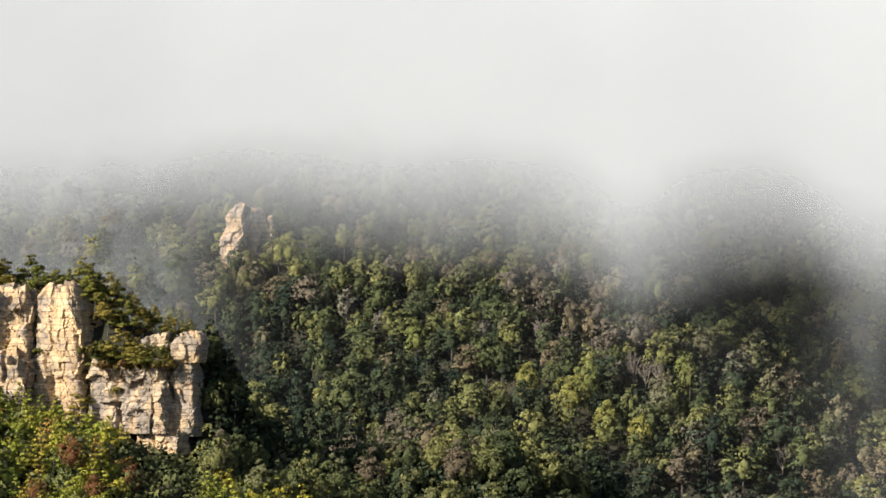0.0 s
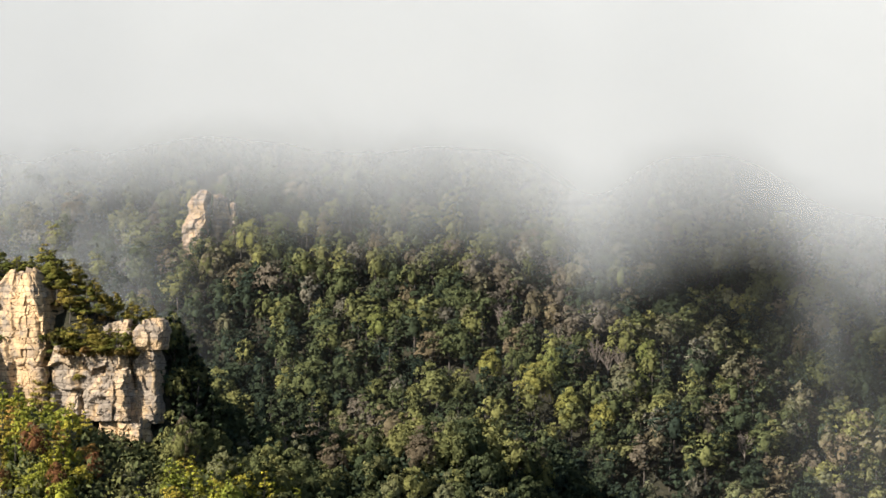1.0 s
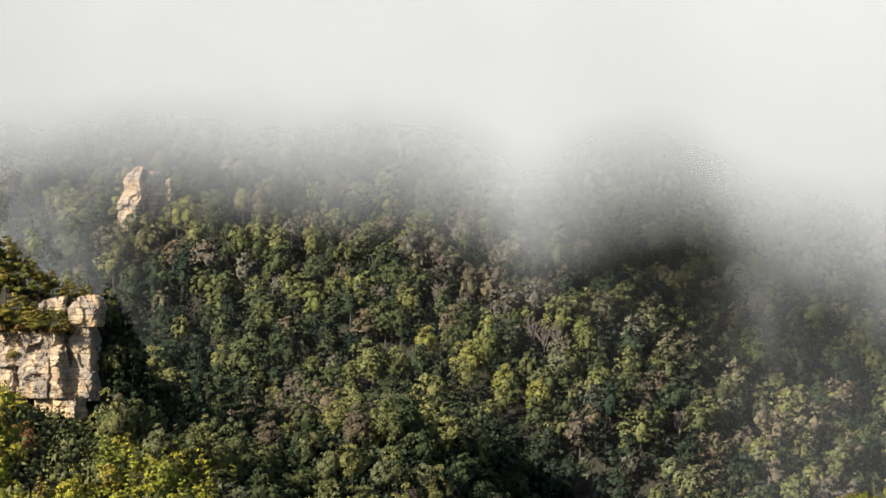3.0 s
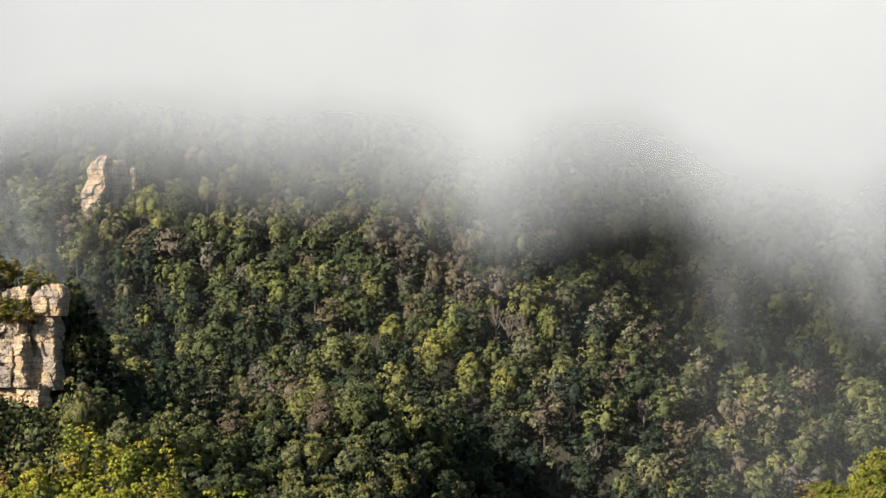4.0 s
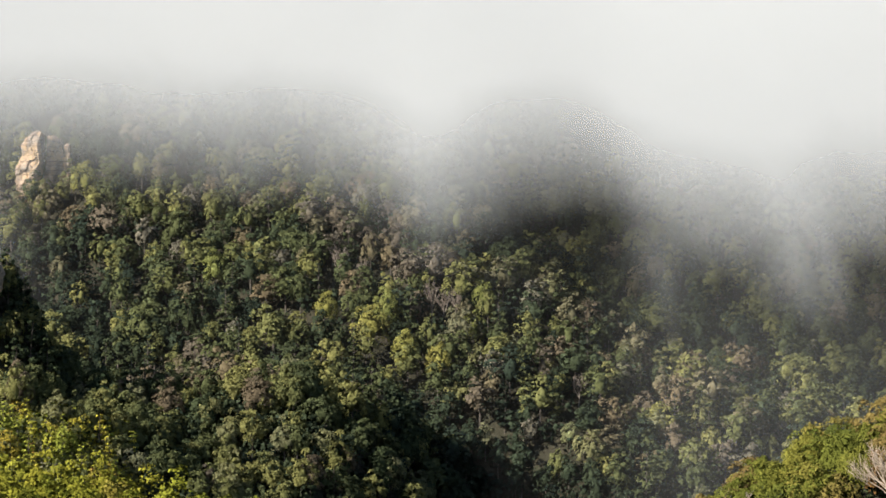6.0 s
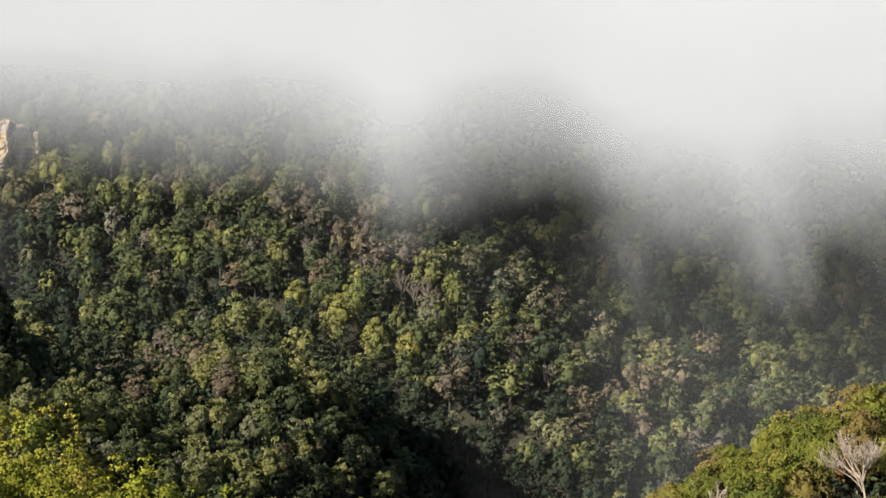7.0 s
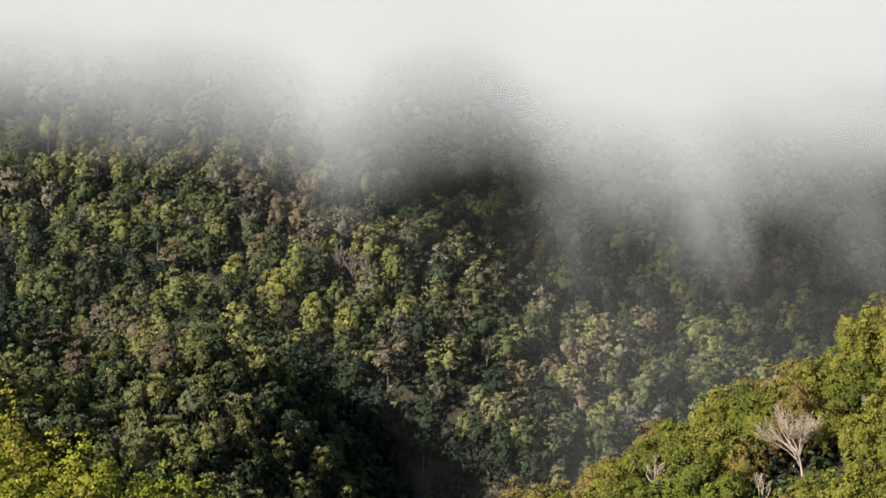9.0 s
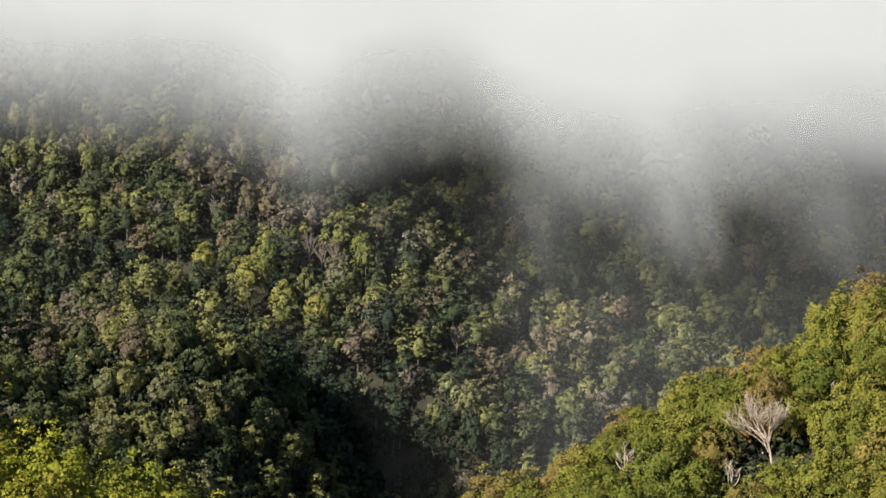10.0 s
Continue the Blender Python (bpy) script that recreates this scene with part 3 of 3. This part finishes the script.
# conifers added where the outcrop's shadow lies; their dark leaves also paint that shadow
protos = [tree_thing("conifer", w, l, M_BARK, M_SHADE_DARK, "green", "conifers below the cliffs", HOME, "needles") for w, l in CONES]
grove([(-62, 752), (-66, 771), (-59, 778), (-66.5, 765), (-63.5, 774), (-61, 767), (-65, 758), (-69, 777), (-57, 770)], protos, "dark-green conifer beside the broken outcrop, its colour deepened as shade", "conifers below the cliffs", 1.15, 1.4)
drop_proto(protos)
protos = [tree_thing("yellow_tree", w, l, M_BARK, M_YELLOW, "yellow", "yellow trees", HOME) for w, l in HIGH[:2]]
grove([(-51.5, 738), (-55, 733)], protos, "bright yellow-green young tree at the slope's foot", "yellow trees", 0.75, 0.9)
drop_proto(protos)


def build_undergrowth():
    """Low bushes between the nearer trees, down to the ground."""
    low = [broadleaf(170 + s, 120, 0.5, 6.0, 3.2, 0, 8)[1] for s in range(4)]
    pts = np.concatenate([scatter(74, 212, 532, 606, 6.4), scatter(-52, 34, 402, 428, 5.5), scatter(-150, -30, 660, 752, 6.0), LOWER + (3.5, -2.5), LOWER + (-2.0, 4.0), LOWER + (-3.5, -3.5)])
    pts = pts[in_sight(pts)]
    V, F, S, N, n = [], [], [], [], 0
    for (x, y), h in zip(pts, ground_height(pts[:, 0], pts[:, 1])):
        v, f, nv = low[rng.randint(4)]
        V.append(v * rng.uniform(0.8, 1.3) + (x, y, h))
        F.append(f + n)
        N.append(nv)
        # olive below the cliffs; elsewhere a dark tint paints shade into the gaps
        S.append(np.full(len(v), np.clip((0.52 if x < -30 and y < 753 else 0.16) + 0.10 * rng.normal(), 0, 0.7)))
        n += len(v)
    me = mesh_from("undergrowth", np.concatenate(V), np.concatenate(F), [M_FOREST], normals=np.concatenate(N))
    att = me.attributes.new("species_shade", 'FLOAT', 'POINT')
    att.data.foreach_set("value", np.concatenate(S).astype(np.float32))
    tagged(new("undergrowth", me), "olive-green bushes between the trees, most tinted dark as the gaps' shade", "bushes", kind="stuff")


build_undergrowth()


# ------------------------------------------------------------------ rocks
def cells(s, z, seed, su, sz):
    """Blocky fracture: for each jittered block a step and a tilt, with joints between. Arrays in metres."""
    r = np.random.RandomState(seed).rand(97, 97, 6)
    u, v = s / su, z / sz
    best = np.full(s.shape, 9.0)
    second = np.full(s.shape, 9.0)
    val = np.zeros(s.shape)
    tilt = np.zeros(s.shape)
    for di in (-1, 0, 1):
        for dj in (-1, 0, 1):
            i, j = np.floor(u).astype(int) + di, np.floor(v).astype(int) + dj
            c = r[i % 97, j % 97]
            pu, pv = u - i - 0.5 - 0.8 * (c[..., 0] - 0.5), v - j - 0.5 - 0.8 * (c[..., 1] - 0.5)
            d = np.maximum(np.abs(pu + 0.15 * pv), np.abs(pv - 0.12 * pu))
            near = d < best
            second = np.where(near, best, np.minimum(second, d))
            val = np.where(near, c[..., 2], val)
            tilt = np.where(near, (c[..., 3] - 0.5) * pu + (c[..., 4] - 0.4) * pv, tilt)
            best = np.where(near, d, best)
    return val, tilt, np.clip((second - best) / 0.035, 0, 1)


def rock_mass(x, y, w, d, z0, z1, seed, taper=0.1, lean=0.0, res=0.40, rough=1.0, turn=-20.0, cut=0.0, bulge=(), grain=1.0, sway=(), girth=()):
    """A jointed sandstone buttress standing on z0, its broken top near z1; turn: degrees about its axis; cut: the slope of its top to the east."""
    n = int(2 * (w + d) / res * 0.85)
    m = int((z1 - z0) / res)
    cap = 8
    th = np.arange(n) * 2 * np.pi / n
    ex = np.sign(np.cos(th)) * np.abs(np.cos(th)) ** 0.26 * w / 2
    ey = np.sign(np.sin(th)) * np.abs(np.sin(th)) ** 0.26 * d / 2
    per = np.concatenate([[0], np.cumsum(np.hypot(np.diff(ex), np.diff(ey)))])
    even = np.interp(np.linspace(0, per[-1], n), per, np.arange(n))
    ex, ey = np.interp(even, np.arange(n), ex), np.interp(even, np.arange(n), ey)
    per = np.linspace(0, per[-1], n)
    t = np.linspace(0, 1, m)
    S, T = np.meshgrid(per, t, indexing="ij")
    Z = T * (z1 - z0)
    warp = 0.9 * fnoise(S / 6 + seed, Z / 6, 2)
    v1, t1, j1 = cells(S + warp, Z + warp, seed, 6.5 * grain, 9.0 * grain)
    v2, t2, j2 = cells(S + 3 - warp, Z + 1 + 0.5 * warp, seed + 1, 3.4 * grain, 3.0 * grain)
    v3, t3, j3 = cells(S + 7, Z + 2, seed + 2, 2.5, 1.1)
    bed = vnoise(Z / 3.1 + seed, S / 40 + 0.3 * seed)
    off = rough * (3.6 * (v1 - 0.5) + 2.4 * t1 - 1.1 * (1 - j1) + 1.3 * (v2 - 0.5) + 1.0 * t2 - 0.5 * (1 - j2) + 0.40 * (v3 - 0.5) + 0.2 * t3 - 0.15 * (1 - j3) + 0.6 * bed)
    for tb, wb, amount in bulge:
        off = off + amount * np.exp(-((T - tb) / wb) ** 2)
    f = 1 - taper * T ** 1.5
    if girth:
        f = f * np.interp(T, *zip(*girth))
    L = np.hypot(ex, ey)[:, None] + 1e-6
    px, py = ex[:, None] * f * (1 + off / L), ey[:, None] * f * (1 + off / L)
    ca, sa = math.cos(radians(turn)), math.sin(radians(turn))
    X = x + px * ca - py * sa + lean * T
    if sway:
        X = X + np.interp(T, *zip(*sway))
    Y = y + px * sa + py * ca

    def summit(X, Y):
        return rough * (3.4 * (cells(X, Y, seed + 5, 3.0, 4.0)[0] - 0.6) + 0.6 * vnoise(X / 2, Y / 2)) - cut * (X - x)

    Zw = z0 + Z + summit(X, Y) * np.clip((T - 0.70) / 0.30, 0, 1)
    grid = [np.stack([X, Y, Zw], -1)]
    cx, cy = X[:, -1].mean(), Y[:, -1].mean()
    for k in range(1, cap + 1):
        q = 1 - k / cap
        px, py = cx + (X[:, -1] - cx) * q, cy + (Y[:, -1] - cy) * q
        grid.append(np.stack([px, py, z1 + summit(px, py) + 0.8 * (1 - q)], -1)[:, None])
    grid = np.concatenate(grid, 1)
    return mesh_from("buttress", grid.reshape(-1, 3), grid_faces(n, m + cap, True), [], False)


def cliff(name, label, masses, material):
    base = new(name)
    x, y, w, d, z0, z1, *_ = masses[0]
    base.location = (x, y, z0 + EYE)
    for mass in masses:
        x, y, w, d, z0, z1, seed, extra = mass
        extra = dict(extra)
        stone, piece = extra.pop("material", material), extra.pop("piece", "buttress")
        me = rock_mass(x - base.location.x, y - base.location.y, w, d, z0 + EYE - base.location.z, z1 + EYE - base.location.z, seed, **extra)
        part(piece, me, stone, base)
    return tagged(base, label, "cliff")


cliff("cliff", "tall cream sandstone cliff with dark cracks, pines on its top", [
    (-109.5, 771.5, 18.5, 15, -42, 12.8, 3, dict(taper=0.30, lean=-3.6, turn=-26, cut=0.10, rough=0.85, girth=((0, 1), (0.8, 1), (0.92, 0.86), (1, 0.5)))),
    (-127.0, 774.0, 14.5, 15, -45, 11.2, 8, dict(taper=0.08, turn=-16, rough=0.9, girth=((0, 1), (0.88, 1), (1, 0.7)))),
    (-139.5, 771, 14, 16, -45, 12.3, 21, dict(taper=0.08, turn=-16)),
    (-105.2, 776.5, 7, 8, -40, 7.5, 61, dict(taper=0.12, turn=14, rough=0.7, material=M_ROCK_GREY)),
    (-128, 763, 13, 9, -42, -10.0, 25, dict(taper=0.25, turn=-12, material=M_ROCK_GREY)),
], M_ROCK)
cliff("cliff", "broken grey and cream sandstone outcrop with an overhanging cap", [
    (-73.9, 763, 8.6, 10, -10.4, -2.2, 33, dict(piece="cap", taper=0.02, rough=0.42, turn=-12, res=0.3, grain=0.5, girth=((0, 0.84), (0.16, 0.96), (0.34, 1.06), (0.75, 1.0), (1, 0.86)))),
    (-74.9, 763.6, 6.8, 9.0, -32, -9.6, 31, dict(piece="pillar", taper=0.04, rough=0.42, turn=-14, res=0.3, grain=0.55, girth=((0, 0.94), (0.2, 1.04), (0.5, 1.0), (0.8, 1.06), (1, 0.80)))),
    (-84.0, 769.5, 10, 9, -24, -2.5, 39, dict(taper=0.22, turn=-18, cut=-0.12, rough=0.7, grain=0.6)),
    (-89.6, 765.5, 20, 13, -22, -10.4, 36, dict(taper=0.10, turn=-14, cut=-0.05, rough=0.75, grain=0.7)),
    (-85.6, 762.4, 14.0, 12, -31, -17.5, 42, dict(taper=0.12, turn=-16, rough=0.6, grain=0.6, bulge=((0.45, 0.3, 0.7),))),
    (-81.2, 761.0, 13.5, 10, -52, -30.8, 44, dict(taper=0.08, turn=-16, rough=0.6, grain=0.6, material=M_ROCK)),
    (-97.5, 766.5, 9, 12, -30, -10, 47, dict(taper=0.1, turn=-20, rough=0.8)),
], M_ROCK_GREY)
cliff("rock_spire", "slender pinkish sandstone pinnacle standing above the trees", [
    (-81.0, 1013, 8.2, 8, 14, 47.6, 53, dict(piece="pinnacle", taper=0.0, rough=0.36, turn=-16, grain=0.5,
        sway=((0, -1.0), (0.43, -1.5), (0.6, -0.3), (0.76, 1.1), (0.857, 0.2), (0.955, 1.7), (1, 3.0)),
        girth=((0, 1), (0.6, 1), (0.76, 0.78), (0.857, 0.9), (0.955, 0.72), (1, 0.4)))),
    (-72.3, 1017.5, 9.6, 5.5, 14, 46.0, 57, dict(piece="shoulder", taper=0.5, rough=0.45, turn=44, grain=0.6)),
    (-67.6, 1018.5, 2.6, 3, 14, 43.0, 59, dict(piece="splinter", taper=0.2, rough=0.25, turn=-20, grain=0.4)),
], M_ROCK_PINK)

# pines on the cliff tops
protos = [tree_thing("pine_tree", w, l, M_BARK, M_NEEDLE, "pine", "pines on the cliffs", HOME, "needles") for w, l in PINES]


def place(p, x, y, z, s, turn, label, group, sz=None):
    t = copy_thing(p, pose(x, y, z, 0, 0, turn))
    t.scale = (s, s, sz or s)
    return tagged(t, label, "tree", group)


LEDGE = np.concatenate([scatter(-152, -104, 773, 785, 5.4), scatter(-106, -74, 764, 778, 5.2)])
for (x, y), h in zip(LEDGE, ground_height(LEDGE[:, 0], LEDGE[:, 1])):
    s = rng.uniform(1.15, 1.6) if x < -121 else rng.uniform(0.9, 1.2) if x < -104 else rng.uniform(0.8, 1.15) if x < -92 else rng.uniform(0.5, 0.8)
    place(protos[rng.randint(4)], x, y, h - 0.5, s, rng.rand() * 360,
          "olive-green wind-shaped pine on top of the cliff", "pines on the cliffs")
for i in range(13):
    x, y = -99 + i * 1.6 + rng.uniform(-0.8, 0.8), rng.uniform(756, 763)
    place(protos[rng.randint(4)], x, y, EYE - 13.0, rng.uniform(0.5, 0.95) * (1.1 if x < -90 else 0.9), rng.rand() * 360,
          "small sunlit pine rooted in the broken outcrop", "pines on the cliffs")
drop_proto(protos)


def shrub_proto(seed):
    """A low bush of a few stems and leaf sprays."""
    r = np.random.RandomState(seed)
    wood = join([limb((0, 0, -0.3), (r.normal() * 0.5, r.normal() * 0.5, 1.0 + r.rand() * 0.5), 0.06, 0.02, 4, 0.1, r, 2) for i in range(4)])
    c = r.normal(size=(6, 3)) * (0.75, 0.75, 0.3) + (0, 0, 1.1)
    base = new("shrub")
    base.matrix_basis = HOME
    part("stem", mesh_from("stem", *wood, [M_BARK], True), None, base)
    v, f, nv = leaves(r, c, np.full(6, 0.6), 260, 0.2)
    part("foliage", mesh_from("foliage", v, f, [M_SCRUB], normals=nv), None, base)
    return base


protos = [shrub_proto(300 + i) for i in range(3)]
BUSHES = np.concatenate([scatter(-104, -78, 756.5, 770, 2.8), scatter(-140, -105, 769, 776, 4.5)])
for (x, y), h in zip(BUSHES, ground_height(BUSHES[:, 0], BUSHES[:, 1])):
    t = copy_thing(protos[rng.randint(3)], pose(x, y, max(h, EYE - 12.5 if x > -100 else EYE - 8) - 0.2, 0, 0, rng.rand() * 360))
    k = rng.uniform(0.8, 1.6)
    t.scale = (k, k, k)
    tagged(t, "olive and rust-brown scrub bush on the rock ledge", "shrub", "shrubs on the cliffs")
drop_proto(protos)


# ------------------------------------------------------------------ cloud
def veil_material(name, shift, strength, seed):
    """Thin sunlit mist: how dense it is follows height over the slope, and drifts of noise."""
    n = Nodes(name)
    pos = n.add("NewGeometry").outputs["Position"]
    xyz = n.add("SeparateXYZ", {0: pos})
    x, z = xyz.outputs[0], n.math('SUBTRACT', xyz.outputs[2], EYE)
    drift = n.add("VectorMath", {0: pos, 1: (0.010, 0.002, 0.013)}, operation='MULTIPLY').outputs[0]
    drift = n.add("VectorMath", {0: drift, 1: (seed, seed * 0.7, seed * 0.3)}, operation='ADD').outputs[0]
    nz = n.noise(1.6, 4.0, 0.5, drift, 0.6).outputs["Fac"]
    curtain = n.add("VectorMath", {0: pos, 1: (0.036, 0.0, 0.005)}, operation='MULTIPLY').outputs[0]
    curtain = n.add("VectorMath", {0: curtain, 1: (seed, 0.0, seed)}, operation='ADD').outputs[0]
    streak = n.noise(1.0, 2.0, 0.45, curtain, 0.15).outputs["Fac"]
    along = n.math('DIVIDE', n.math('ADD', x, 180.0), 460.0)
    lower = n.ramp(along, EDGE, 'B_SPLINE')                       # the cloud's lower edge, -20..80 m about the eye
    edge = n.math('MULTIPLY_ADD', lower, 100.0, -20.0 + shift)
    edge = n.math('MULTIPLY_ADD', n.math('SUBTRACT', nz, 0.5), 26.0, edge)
    bank = n.add("MapRange", {0: n.math('SUBTRACT', z, edge), 1: -36.0, 2: 34.0, 3: 0.0, 4: 1.0}, interpolation_type='SMOOTHSTEP').outputs[0]
    upper = n.add("MapRange", {0: n.math('SUBTRACT', z, edge), 1: -10.0, 2: 120.0, 3: 0.0, 4: 0.14}).outputs[0]
    bank = n.math('MULTIPLY_ADD', bank, 0.86, upper)
    side = n.ramp(along, CURTAIN, 'B_SPLINE')
    fall = n.add("MapRange", {0: n.math('MULTIPLY_ADD', n.math('SUBTRACT', streak, 0.5), 60.0, z), 1: -42.0, 2: 20.0, 3: 0.0, 4: 1.0}, interpolation_type='SMOOTHSTEP').outputs[0]
    thin = n.math('MULTIPLY', n.math('MULTIPLY', side, fall), n.add("MapRange", {0: streak, 1: 0.35, 2: 0.66, 3: 0.45, 4: 1.0}).outputs[0])
    dens = n.math('MAXIMUM', bank, n.math('MULTIPLY', thin, 0.72))
    dens = n.math('MAXIMUM', dens, n.ramp(along, HAZE, 'B_SPLINE'))
    alpha = n.math('SUBTRACT', 1.0, n.math('POWER', n.math('MAXIMUM', n.math('MULTIPLY_ADD', dens, -strength, 1.0), 0.0), 0.5))
    tone = n.ramp(n.noise(0.9, 3.0, 0.5, drift).outputs["Fac"], [(0.3, (0.316, 0.338, 0.359)), (0.7, (0.338, 0.360, 0.380))])
    lit = n.add("BsdfDiffuse", {"Color": tone}).outputs[0]
    clear = n.add("BsdfTransparent").outputs[0]
    return n.finish(n.add("MixShader", {0: alpha, 1: clear, 2: lit}).outputs[0])


HAZE = [(0.018, 0.26), (0.093, 0.26), (0.153, 0.22), (0.196, 0.07), (0.234, 0.012), (0.272, 0.004), (0.625, 0.002), (0.657, 0.02), (0.689, 0.05), (0.765, 0.055), (0.821, 0.055), (0.926, 0.05)]
CURTAIN = [(0.665, 0), (0.689, 0.25), (0.712, 0.5), (0.731, 0.25), (0.75, 0.2), (0.773, 0.45), (0.795, 0.95), (0.814, 0.8), (0.832, 0.35), (0.857, 0.25), (0.886, 0.4), (0.926, 0.3)]


def build_mist():
    xs, zs = np.linspace(-300, 440, 75), np.linspace(-112, 280, 59)
    X, Z = np.meshgrid(xs, zs, indexing="ij")
    for k in range(2):
        Y = 925 - 0.42 * X - 0.25 * soft(-112 - X, 20) + 1.0 * Z + 4 + 8 * k + 3 * np.sin(X / 60 + k)
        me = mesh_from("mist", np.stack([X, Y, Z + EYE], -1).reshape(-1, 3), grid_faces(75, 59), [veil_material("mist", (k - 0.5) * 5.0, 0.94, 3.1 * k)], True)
        tagged(new("mist", me), "pale grey morning cloud drifting down the wooded slope", "mist", "mist veils", "stuff")


build_mist()


def build_backdrop():
    n = Nodes("cloud_cover")
    pos = n.add("NewGeometry").outputs["Position"]
    f = n.noise(0.004, 4.0, 0.5, pos).outputs["Fac"]
    f = n.math('MULTIPLY_ADD', f, 0.25, n.add("MapRange", {0: n.add("SeparateXYZ", {0: pos}).outputs[2], 1: 240.0, 2: 430.0, 3: 1.0, 4: 0.0}).outputs[0])
    col = n.ramp(f, [(0.2, (0.66, 0.67, 0.86)), (0.7, (0.84, 0.84, 0.86))])
    mat = n.finish(n.add("Emission", {"Color": col, "Strength": 0.47}).outputs[0])
    xs, zs = np.linspace(-900, 1300, 12), np.linspace(0, 900, 8)
    X, Z = np.meshgrid(xs, zs, indexing="ij")
    me = mesh_from("backdrop", np.stack([X, 1900 + 0 * X, Z], -1).reshape(-1, 3), grid_faces(12, 8), [mat], True)
    tagged(new("backdrop", me), "bright white overcast sky behind the mountain", "sky", kind="structure")


build_backdrop()
